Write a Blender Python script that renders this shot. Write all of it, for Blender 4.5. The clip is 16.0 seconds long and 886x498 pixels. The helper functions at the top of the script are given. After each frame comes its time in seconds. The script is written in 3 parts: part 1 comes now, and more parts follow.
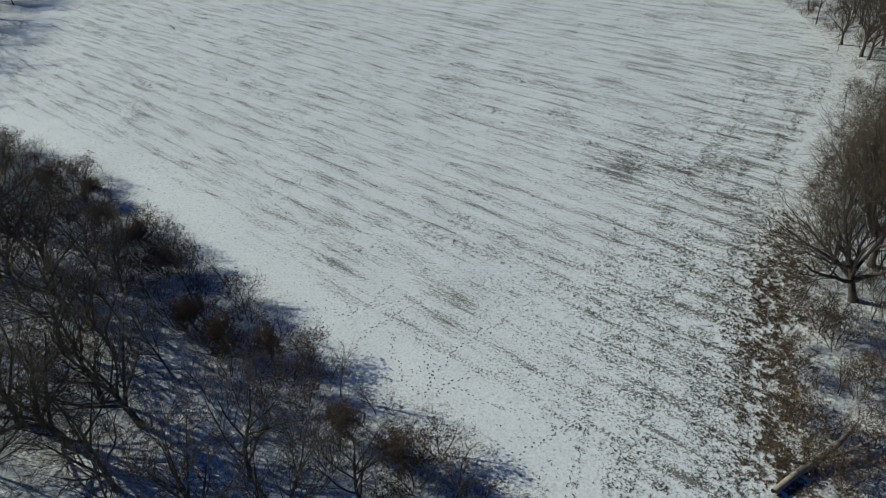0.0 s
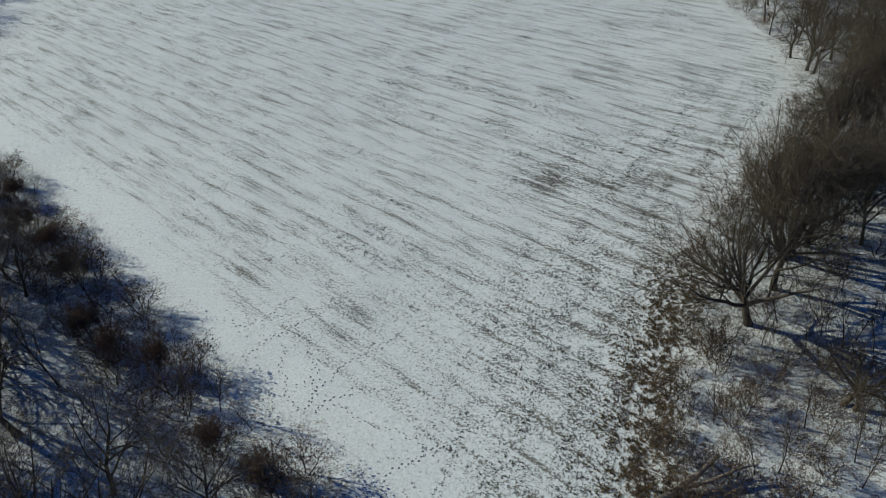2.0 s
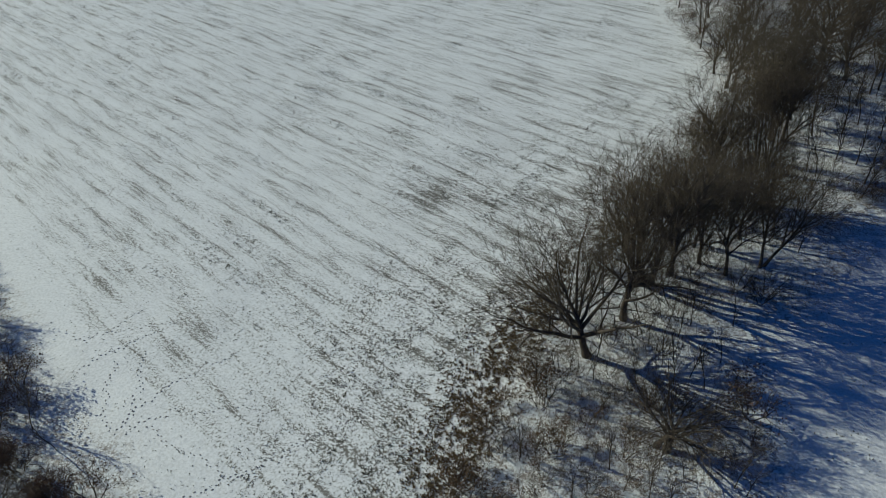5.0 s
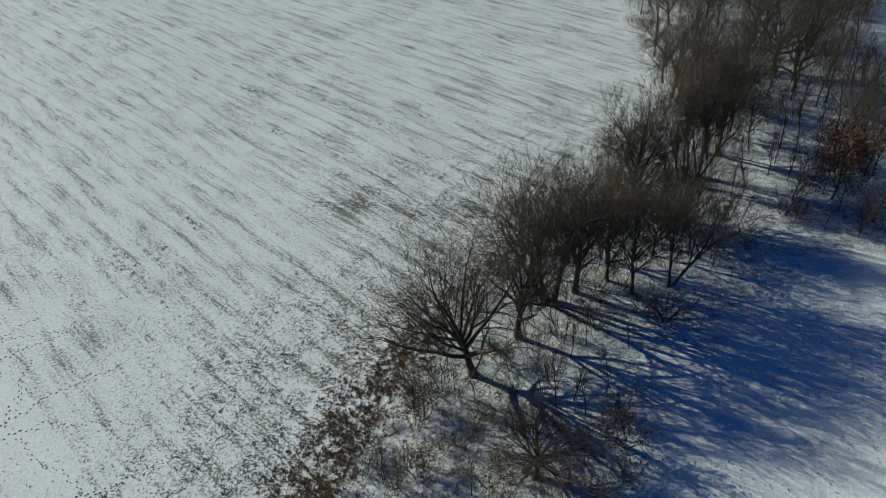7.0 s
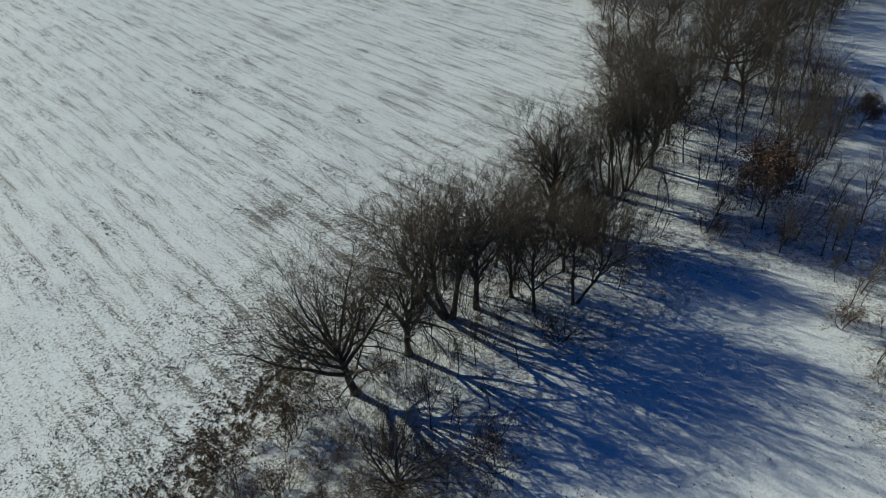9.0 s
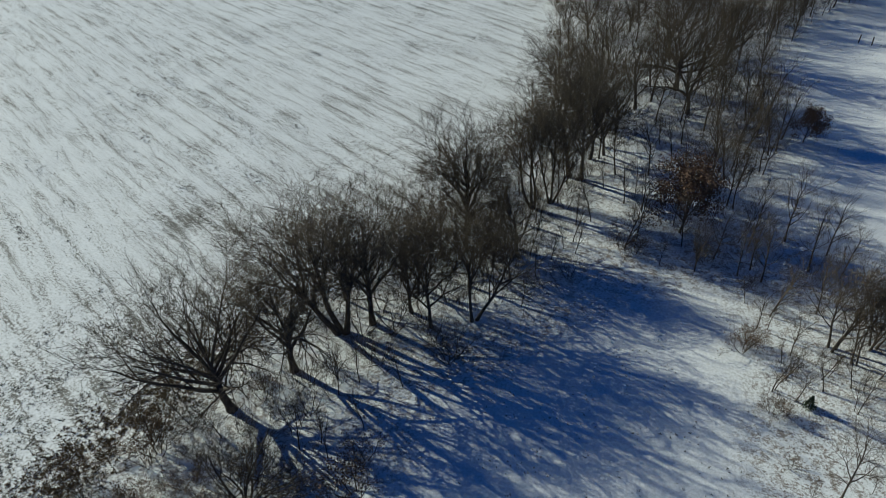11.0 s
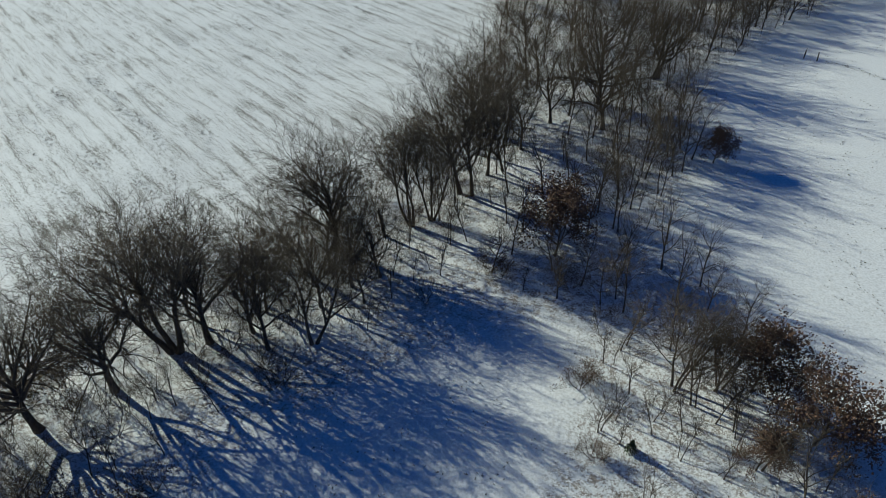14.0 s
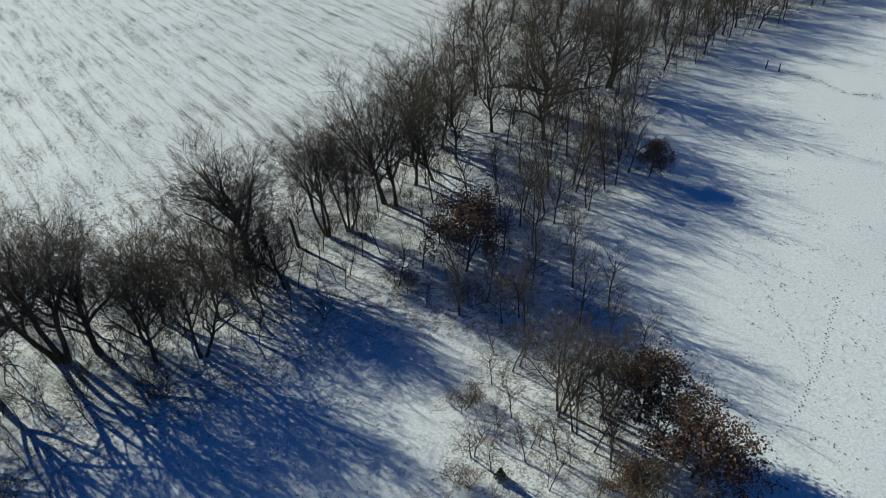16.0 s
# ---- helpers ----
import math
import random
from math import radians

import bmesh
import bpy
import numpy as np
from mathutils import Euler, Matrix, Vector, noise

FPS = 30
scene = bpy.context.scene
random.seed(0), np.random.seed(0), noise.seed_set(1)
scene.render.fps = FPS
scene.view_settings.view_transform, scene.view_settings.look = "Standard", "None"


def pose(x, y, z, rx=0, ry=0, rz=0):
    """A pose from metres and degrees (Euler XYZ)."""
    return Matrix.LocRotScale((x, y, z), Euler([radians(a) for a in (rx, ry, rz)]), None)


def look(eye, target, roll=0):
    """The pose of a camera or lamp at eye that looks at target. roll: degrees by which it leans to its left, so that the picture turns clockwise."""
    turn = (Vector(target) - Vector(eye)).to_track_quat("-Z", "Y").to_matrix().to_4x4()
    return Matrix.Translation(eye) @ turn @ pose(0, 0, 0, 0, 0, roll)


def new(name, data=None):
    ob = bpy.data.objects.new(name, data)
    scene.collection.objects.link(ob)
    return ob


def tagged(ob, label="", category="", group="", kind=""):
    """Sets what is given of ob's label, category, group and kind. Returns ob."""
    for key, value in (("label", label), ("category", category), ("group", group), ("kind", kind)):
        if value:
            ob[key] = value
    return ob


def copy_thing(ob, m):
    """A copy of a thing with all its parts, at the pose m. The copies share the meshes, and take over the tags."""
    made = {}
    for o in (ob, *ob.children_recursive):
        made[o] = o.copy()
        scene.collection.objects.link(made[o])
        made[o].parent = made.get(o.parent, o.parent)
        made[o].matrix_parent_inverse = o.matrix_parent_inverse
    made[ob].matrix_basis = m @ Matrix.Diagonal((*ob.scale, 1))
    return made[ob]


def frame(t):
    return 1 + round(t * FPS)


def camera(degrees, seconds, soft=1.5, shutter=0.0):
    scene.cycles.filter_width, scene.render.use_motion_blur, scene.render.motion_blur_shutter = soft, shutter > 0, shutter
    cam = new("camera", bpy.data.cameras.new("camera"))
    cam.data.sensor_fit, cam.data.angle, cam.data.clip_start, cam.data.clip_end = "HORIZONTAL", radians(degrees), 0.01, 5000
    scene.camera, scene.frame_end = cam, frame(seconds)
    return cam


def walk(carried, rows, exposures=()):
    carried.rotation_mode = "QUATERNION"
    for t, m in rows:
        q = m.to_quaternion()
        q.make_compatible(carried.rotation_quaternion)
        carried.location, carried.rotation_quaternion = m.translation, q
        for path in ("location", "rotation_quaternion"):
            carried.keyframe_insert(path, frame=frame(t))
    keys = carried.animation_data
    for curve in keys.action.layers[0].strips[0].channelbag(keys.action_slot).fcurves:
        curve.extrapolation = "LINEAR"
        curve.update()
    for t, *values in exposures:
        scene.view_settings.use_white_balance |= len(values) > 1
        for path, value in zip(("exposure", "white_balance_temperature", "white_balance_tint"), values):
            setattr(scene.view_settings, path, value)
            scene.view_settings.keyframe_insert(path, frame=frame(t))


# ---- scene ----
# seconds, eye x, y, z, yaw, pitch, roll
PATH = [
    (0.0, -35.350, -13.144, 38.528, 11.967, -35.424, -5.137),
    (0.5, -33.227, -12.495, 38.711, 11.983, -35.559, -4.813),
    (1.0, -31.088, -11.822, 38.878, 12.016, -35.683, -4.508),
    (1.5, -28.934, -11.125, 39.030, 12.067, -35.798, -4.220),
    (2.0, -26.767, -10.404, 39.167, 12.136, -35.905, -3.950),
    (2.5, -24.588, -9.659, 39.291, 12.222, -36.002, -3.696),
    (3.0, -22.396, -8.891, 39.402, 12.325, -36.092, -3.458),
    (3.5, -20.193, -8.099, 39.501, 12.444, -36.174, -3.236),
    (4.0, -17.980, -7.286, 39.589, 12.579, -36.249, -3.027),
    (4.5, -15.758, -6.450, 39.667, 12.731, -36.318, -2.833),
    (5.0, -13.526, -5.592, 39.735, 12.897, -36.380, -2.651),
    (5.5, -11.287, -4.712, 39.795, 13.079, -36.436, -2.482),
    (6.0, -9.040, -3.811, 39.848, 13.276, -36.487, -2.324),
    (6.5, -6.788, -2.889, 39.894, 13.487, -36.533, -2.177),
    (7.0, -4.529, -1.946, 39.934, 13.712, -36.575, -2.040),
    (7.5, -2.267, -0.983, 39.969, 13.950, -36.612, -1.913),
    (8.0, 0.000, 0.000, 40.000, 14.203, -36.646, -1.795),
    (8.5, 2.270, 1.003, 40.028, 14.468, -36.678, -1.685),
    (9.0, 4.542, 2.025, 40.053, 14.746, -36.706, -1.583),
    (9.5, 6.816, 3.066, 40.077, 15.036, -36.732, -1.487),
    (10.0, 9.090, 4.126, 40.100, 15.338, -36.757, -1.397),
    (10.5, 11.364, 5.204, 40.123, 15.652, -36.780, -1.313),
    (11.0, 13.637, 6.301, 40.147, 15.978, -36.802, -1.234),
    (11.5, 15.908, 7.415, 40.173, 16.314, -36.824, -1.158),
    (12.0, 18.177, 8.547, 40.202, 16.661, -36.846, -1.086),
    (12.5, 20.442, 9.695, 40.235, 17.018, -36.868, -1.016),
    (13.0, 22.703, 10.861, 40.271, 17.385, -36.892, -0.948),
    (13.5, 24.959, 12.042, 40.314, 17.762, -36.917, -0.882),
    (14.0, 27.209, 13.240, 40.362, 18.148, -36.943, -0.816),
    (14.5, 29.453, 14.454, 40.418, 18.543, -36.972, -0.750),
    (15.0, 31.689, 15.683, 40.481, 18.947, -37.004, -0.683),
    (15.5, 33.916, 16.928, 40.553, 19.358, -37.039, -0.614),
    (16.0, 36.135, 18.187, 40.635, 19.778, -37.077, -0.543),
]


def flown(x, y, z, yaw, pitch, roll):
    return pose(x, y, z, 90 + pitch, 0, yaw) @ pose(0, 0, 0, 0, 0, roll)


cam = camera(66.00, 16.0, soft=0.8)
walk(cam, [(r[0], flown(*r[1:])) for r in PATH], exposures=[(0.0, 0.26, 4850, 8), (7.0, 0.25, 4850, 7), (12.5, 0.45, 4830, 7), (16.0, 0.52, 4830, 7)])

# ---- world and sun ----
SUN_HEIGHT = 25
SUN_TO = Vector((math.cos(radians(163)) * math.cos(radians(SUN_HEIGHT)), math.sin(radians(163)) * math.cos(radians(SUN_HEIGHT)), math.sin(radians(SUN_HEIGHT))))
world = bpy.data.worlds.new("winter_sky")
scene.world = world
world.use_nodes = True
wn = world.node_tree
sky = wn.nodes.new("ShaderNodeTexSky")
sky.sky_type = "NISHITA"
sky.sun_disc = False
sky.sun_elevation = radians(SUN_HEIGHT)
sky.sun_rotation = math.atan2(SUN_TO.x, SUN_TO.y)
sky.air_density, sky.dust_density, sky.ozone_density = 0.8, 0.0, 10.0
wn.links.new(sky.outputs[0], wn.nodes["Background"].inputs[0])
wn.nodes["Background"].inputs[1].default_value = 0.032
sun = new("sun", bpy.data.lights.new("sun", "SUN"))
sun.data.energy, sun.data.angle, sun.data.color = 4.0, radians(0.55), (1.0, 0.842, 0.508)
sun.matrix_world = look(SUN_TO * 200, (0, 0, 0))

# ---- materials ----


def material(name, rough=0.9):
    m = bpy.data.materials.new(name)
    m.use_nodes = True
    b = m.node_tree.nodes["Principled BSDF"]
    b.inputs["Roughness"].default_value = rough
    b.inputs["Specular IOR Level"].default_value = 0.25
    return m, m.node_tree, b


def node(nt, kind, **values):
    n = nt.nodes.new(kind)
    for key, value in values.items():
        n.inputs[key.replace("_", " ")].default_value = value
    return n


def ramp(nt, source, stops):
    r = nt.nodes.new("ShaderNodeValToRGB")
    while len(r.color_ramp.elements) < len(stops):
        r.color_ramp.elements.new(0.5)
    for e, (p, c) in zip(r.color_ramp.elements, stops):
        e.position, e.color = p, (*c, 1)
    nt.links.new(source, r.inputs[0])
    return r


def mapped(nt, turn, scale):
    co = nt.nodes.new("ShaderNodeTexCoord")
    mp = nt.nodes.new("ShaderNodeMapping")
    mp.vector_type = "TEXTURE"
    mp.inputs["Rotation"].default_value = (0, 0, radians(turn))
    mp.inputs["Scale"].default_value = scale
    nt.links.new(co.outputs["Object"], mp.inputs[0])
    return mp.outputs[0]


def mixed(nt, fac, a, b, blend="MIX"):
    m = nt.nodes.new("ShaderNodeMix")
    m.data_type, m.blend_type = "RGBA", blend
    for sock, value in ((m.inputs[0], fac), (m.inputs[6], a), (m.inputs[7], b)):
        if isinstance(value, (int, float)):
            sock.default_value = value
        elif isinstance(value, tuple):
            sock.default_value = (*value, 1)
        else:
            nt.links.new(value, sock)
    return m.outputs[2]


def maths(nt, op, a, b):
    m = nt.nodes.new("ShaderNodeMath")
    m.operation = op
    for sock, value in zip(m.inputs, (a, b)):
        if isinstance(value, (int, float)):
            sock.default_value = value
        else:
            nt.links.new(value, sock)
    return m.outputs[0]


def snow_material():
    """Thin snow over ground. Litter shows in the woods, stubble in rows on the field, hardly anything on open snow."""
    m, nt, b = material("thin_snow", 0.75)
    flat = mapped(nt, 0, (1, 1, 1))

    def noise_at(vector, scale, detail=3.0):
        n = node(nt, "ShaderNodeTexNoise", Scale=scale, Detail=detail, Roughness=0.62)
        nt.links.new(vector, n.inputs["Vector"])
        return n.outputs[0]

    def mask(name):
        a = nt.nodes.new("ShaderNodeAttribute")
        a.attribute_name = name
        return a.outputs["Fac"]

    grain, fleck, patch = noise_at(flat, 4.6, 4.0), noise_at(flat, 1.4), noise_at(flat, 0.15, 2.0)
    crumb = noise_at(flat, 9.5, 3.0)
    rows = noise_at(mapped(nt, ROW_TURN, (6.5, 0.75, 1)), 1.0, 3.0)
    drill = nt.nodes.new("ShaderNodeTexWave")
    drill.bands_direction = "Y"
    drill.inputs["Scale"].default_value, drill.inputs["Distortion"].default_value = 0.31 / ROW_GAP, 0.7
    drill.inputs["Detail"].default_value, drill.inputs["Detail Scale"].default_value = 1.0, 0.25
    nt.links.new(mapped(nt, ROW_TURN, (1, 1, 1)), drill.inputs["Vector"])
    rows = maths(nt, "ADD", maths(nt, "MULTIPLY", rows, 0.87), maths(nt, "MULTIPLY", drill.outputs["Fac"], 0.11))
    stub = maths(nt, "ADD", maths(nt, "MULTIPLY", rows, 0.48), maths(nt, "ADD", maths(nt, "MULTIPLY", grain, 0.42), maths(nt, "MULTIPLY", crumb, 0.46)))
    stub = maths(nt, "ADD", stub, maths(nt, "MULTIPLY", patch, 0.15))
    stub = maths(nt, "ADD", stub, maths(nt, "MULTIPLY", mask("stubble_share"), 0.30))
    stub = maths(nt, "SUBTRACT", stub, 0.38)
    veil = ramp(nt, stub, [(0.60, (0, 0, 0)), (0.82, (0.24, 0.24, 0.24))]).outputs[0]
    stub = ramp(nt, stub, [(0.715, (0, 0, 0)), (0.77, (0.88, 0.88, 0.88))]).outputs[0]
    wood = maths(nt, "ADD", maths(nt, "MULTIPLY", fleck, 0.45), maths(nt, "ADD", maths(nt, "MULTIPLY", grain, 0.3), maths(nt, "MULTIPLY", crumb, 0.4)))
    wood = ramp(nt, wood, [(0.555, (0, 0, 0)), (0.65, (0.95, 0.95, 0.95))]).outputs[0]
    snow = ramp(nt, fleck, [(0.3, (0.79, 0.805, 0.82)), (0.7, (0.87, 0.88, 0.89))]).outputs[0]
    snow = mixed(nt, 1.0, snow, ramp(nt, grain, [(0.40, (1, 1, 1)), (0.66, (0.80, 0.80, 0.79))]).outputs[0], "MULTIPLY")
    straw = ramp(nt, grain, [(0.3, (0.075, 0.068, 0.055)), (0.7, (0.15, 0.138, 0.11))]).outputs[0]
    leaf = ramp(nt, fleck, [(0.3, (0.09, 0.065, 0.045)), (0.7, (0.20, 0.155, 0.115))]).outputs[0]
    col = mixed(nt, stub, mixed(nt, veil, snow, (0.30, 0.285, 0.25)), straw)
    col = mixed(nt, maths(nt, "MULTIPLY", wood, mask("litter_share")), col, leaf)
    nt.links.new(col, b.inputs["Base Color"])
    bump = node(nt, "ShaderNodeBump", Strength=0.3, Distance=0.06)
    nt.links.new(maths(nt, "ADD", grain, fleck), bump.inputs["Height"])
    nt.links.new(bump.outputs[0], b.inputs["Normal"])
    return m


def plant_material(name, dark, light, grain=6.0, island=False, rough=0.9, green=None):
    m, nt, b = material(name, rough)
    n = node(nt, "ShaderNodeTexNoise", Scale=grain, Detail=4.0, Roughness=0.6)
    nt.links.new(mapped(nt, 0, (1, 1, 3)), n.inputs["Vector"])
    col = ramp(nt, n.outputs[0], [(0.3, dark), (0.7, light)]).outputs[0]
    if island:
        g = nt.nodes.new("ShaderNodeNewGeometry")
        shade = ramp(nt, g.outputs["Random Per Island"], [(0.0, dark), (0.55, light), (1.0, green or light)])
        col = mixed(nt, 0.7, col, shade.outputs[0])
    else:
        info = nt.nodes.new("ShaderNodeObjectInfo")
        shade = ramp(nt, info.outputs["Random"], [(0.0, (0.75, 0.74, 0.72)), (1.0, (1.15, 1.1, 1.05))])
        col = mixed(nt, 1.0, col, shade.outputs[0], "MULTIPLY")
        bump = node(nt, "ShaderNodeBump", Strength=0.6, Distance=0.03)
        nt.links.new(n.outputs[0], bump.inputs["Height"])
        nt.links.new(bump.outputs[0], b.inputs["Normal"])
    nt.links.new(col, b.inputs["Base Color"])
    return m


ROW_TURN, ROW_GAP = -32, 2.6
SNOW = snow_material()
BARK = plant_material("bark", (0.055, 0.046, 0.036), (0.115, 0.097, 0.077), 5.0)
TWIG = plant_material("twig_bark", (0.068, 0.056, 0.040), (0.118, 0.098, 0.070), 3.0)
DEAD_WOOD = plant_material("bleached_wood", (0.28, 0.24, 0.19), (0.45, 0.40, 0.33), 4.0)
OAK_LEAF = plant_material("dry_oak_leaf", (0.065, 0.042, 0.029), (0.14, 0.082, 0.052), 2.0, True, 0.75, (0.185, 0.115, 0.07))
BRUSH_LEAF = plant_material("dry_brush_leaf", (0.085, 0.05, 0.03), (0.16, 0.095, 0.06), 2.0, True, 0.8, (0.12, 0.10, 0.06))
STRAW = plant_material("stubble", (0.055, 0.048, 0.036), (0.13, 0.115, 0.085), 0.6, True, 0.9, (0.10, 0.115, 0.065))
DRY_GRASS = plant_material("dry_grass", (0.08, 0.058, 0.032), (0.165, 0.122, 0.066), 0.5, True, 0.9, (0.15, 0.105, 0.06))
NEEDLE = plant_material("needles", (0.03, 0.045, 0.02), (0.06, 0.08, 0.035), 3.0, True, 0.7)
TRODDEN = plant_material("trodden_snow", (0.34, 0.33, 0.32), (0.58, 0.58, 0.58), 3.0)

# ---- helpers of shape ----
STUFF = np.random.default_rng(7)


def mesh_object(name, verts, faces, mat, parent=None, label="", smooth=False):
    me = bpy.data.meshes.new(name)
    verts = np.asarray(verts, np.float32).reshape(-1, 3)
    faces = np.asarray(faces, np.int32)
    me.vertices.add(len(verts))
    me.vertices.foreach_set("co", verts.ravel())
    k = faces.shape[1]
    me.loops.add(faces.size)
    me.loops.foreach_set("vertex_index", faces.ravel())
    me.polygons.add(len(faces))
    me.polygons.foreach_set("loop_start", np.arange(len(faces), dtype=np.int32) * k)
    if smooth:
        me.polygons.foreach_set("use_smooth", np.ones(len(faces), bool))
    me.update(calc_edges=True)
    me.materials.append(mat)
    ob = new(name, me)
    if parent:
        ob.parent = parent
    if label:
        tagged(ob, label)
    return ob


def tubes(segs, sides):
    """Tapered tubes: segs rows of x0 y0 z0 x1 y1 z1 r0 r1."""
    s = np.asarray(segs, float).reshape(-1, 8)
    a, b, r0, r1 = s[:, :3], s[:, 3:6], s[:, 6], s[:, 7]
    d = b - a
    d /= np.linalg.norm(d, axis=1, keepdims=True) + 1e-9
    helper = np.where(np.abs(d[:, 2:3]) > 0.9, [[1.0, 0, 0]], [[0, 0, 1.0]])
    u = np.cross(d, helper)
    u /= np.linalg.norm(u, axis=1, keepdims=True)
    v = np.cross(d, u)
    ang = np.arange(sides) * 2 * math.pi / sides
    ring = u[:, None] * np.cos(ang)[None, :, None] + v[:, None] * np.sin(ang)[None, :, None]
    lower = a[:, None] + ring * r0[:, None, None]
    upper = b[:, None] + ring * r1[:, None, None]
    verts = np.concatenate([lower, upper], 1).reshape(-1, 3)
    i = np.arange(sides)
    j = (i + 1) % sides
    quad = np.stack([i, j, j + sides, i + sides], 1)
    faces = (quad[None] + (np.arange(len(s)) * 2 * sides)[:, None, None]).reshape(-1, 4)
    return verts, faces


def swept(segs, sides):
    """Tubes joined end to end where one segment begins where the last one stopped."""
    verts, faces = [], []
    ang = np.arange(sides) * 2 * math.pi / sides
    last = None
    for s in segs:
        a, b = np.array(s[:3]), np.array(s[3:6])
        d = (b - a) / (np.linalg.norm(b - a) + 1e-9)
        if last is None or np.abs(last - a).max() > 1e-6:
            u = np.cross(d, (1.0, 0, 0) if abs(d[2]) > 0.9 else (0, 0, 1.0))
            v = np.cross(d, u / np.linalg.norm(u))
            base = len(verts)
            u = np.cross(v, d)
            verts.extend(a + (u * math.cos(q) + v * math.sin(q)) * s[6] for q in ang)
        else:
            u = u - d * (u @ d)
            u /= np.linalg.norm(u)
            v = np.cross(d, u)
            base = len(verts) - sides
        verts.extend(b + (u * math.cos(q) + v * math.sin(q)) * s[7] for q in ang)
        for i in range(sides):
            j = (i + 1) % sides
            faces.append((base + i, base + j, base + sides + j, base + sides + i))
        last = b
    return np.array(verts), np.array(faces)


def spikes(segs):
    """Thin three-sided twigs that run to a point."""
    s = np.asarray(segs, float).reshape(-1, 8)
    a, b, r0 = s[:, :3], s[:, 3:6], s[:, 6]
    d = b - a
    d /= np.linalg.norm(d, axis=1, keepdims=True) + 1e-9
    helper = np.where(np.abs(d[:, 2:3]) > 0.9, [[1.0, 0, 0]], [[0, 0, 1.0]])
    u = np.cross(d, helper)
    u /= np.linalg.norm(u, axis=1, keepdims=True)
    v = np.cross(d, u)
    ang = np.arange(3) * 2 * math.pi / 3
    ring = a[:, None] + (u[:, None] * np.cos(ang)[None, :, None] + v[:, None] * np.sin(ang)[None, :, None]) * r0[:, None, None]
    verts = np.concatenate([ring, b[:, None]], 1).reshape(-1, 3)
    tri = np.array([[0, 1, 3], [1, 2, 3], [2, 0, 3]])
    return verts, (tri[None] + (np.arange(len(s)) * 4)[:, None, None]).reshape(-1, 3)


def leaves(points, size, rng, droop=0.3):
    """Small folded leaves: two triangles that share a midrib."""
    p = np.asarray(points, float)
    n = len(p)
    a = rng.normal(size=(n, 3))
    a[:, 2] -= droop
    a /= np.linalg.norm(a, axis=1, keepdims=True)
    b = np.cross(a, rng.normal(size=(n, 3)))
    b /= np.linalg.norm(b, axis=1, keepdims=True)
    c = np.cross(a, b)
    s = (size * rng.uniform(0.6, 1.3, n))[:, None]
    tip, left, right = p + a * s, p + a * s * 0.5 + b * s * 0.38 + c * s * 0.1, p + a * s * 0.5 - b * s * 0.38 + c * s * 0.1
    verts = np.stack([p, left, tip, right], 1).reshape(-1, 3)
    tri = np.array([[0, 1, 2], [0, 2, 3]])
    return verts, (tri[None] + (np.arange(n) * 4)[:, None, None]).reshape(-1, 3)


def lattice(x, y, seed=0):
    """Smooth value noise, 0 to 1."""
    def at(i, j):
        h = np.sin(i * 127.1 + j * 311.7 + seed * 74.7) * 43758.5453
        return h - np.floor(h)
    i, j = np.floor(x), np.floor(y)
    f, g = x - i, y - j
    f, g = f * f * (3 - 2 * f), g * g * (3 - 2 * g)
    return (at(i, j) * (1 - f) + at(i + 1, j) * f) * (1 - g) + (at(i, j + 1) * (1 - f) + at(i + 1, j + 1) * f) * g


def off_line(x, y, line):
    """The distance to a polyline, less than zero on its left hand side."""
    best = np.full(np.shape(x), 1e9)
    side = np.ones(np.shape(x))
    for (ax, ay), (bx, by) in zip(line, line[1:]):
        dx, dy = bx - ax, by - ay
        k = np.clip(((x - ax) * dx + (y - ay) * dy) / (dx * dx + dy * dy), 0, 1)
        ex, ey = x - ax - k * dx, y - ay - k * dy
        d = np.hypot(ex, ey)
        near = d < best
        best = np.where(near, d, best)
        side = np.where(near, np.sign(dy * (x - ax) - dx * (y - ay)), side)
    return best * side


def rise(x, y):
    """The gentle swell of the ground."""
    return 0.22 * (lattice(x / 17, y / 17, 3) - 0.5) + 0.10 * (lattice(x / 4.1, y / 4.1, 5) - 0.5)


# ---- the lie of the land ----
EAST_EDGE = [(-30, -60), (-24, 0), (-22.2, 15), (-21.2, 23), (-20, 29.5), (-18, 36.8), (-15.5, 45), (-10.5, 58), (-3, 74), (2.6, 87), (3.4, 97), (2.0, 108), (-0.5, 120), (-3, 145), (-12, 230), (-40, 600)]
WEST_EDGE = [(-260, 330), (-170, 160), (-148, 118), (-141, 92), (-128, 74), (-109.8, 62.5), (-92.7, 55), (-77.5, 43.7), (-66.4, 35.2), (-55.7, 27), (-47.6, 21.5), (-40.5, 17), (-35.5, 12.2), (-10, -6)]
GLADE_EDGE = [(0, -60), (2, 20), (1.5, 30), (4.5, 40), (9, 46), (16, 54), (24, 57), (27, 49), (25.5, 42), (26, 30), (30, -60)]
PASTURE_EDGE = [(60, -60), (47, 40), (43.5, 55), (38, 63), (31, 72), (32, 80), (35, 90), (33.5, 105), (38, 121), (45, 137), (55.5, 153.5), (72, 180), (120, 260), (300, 600)]


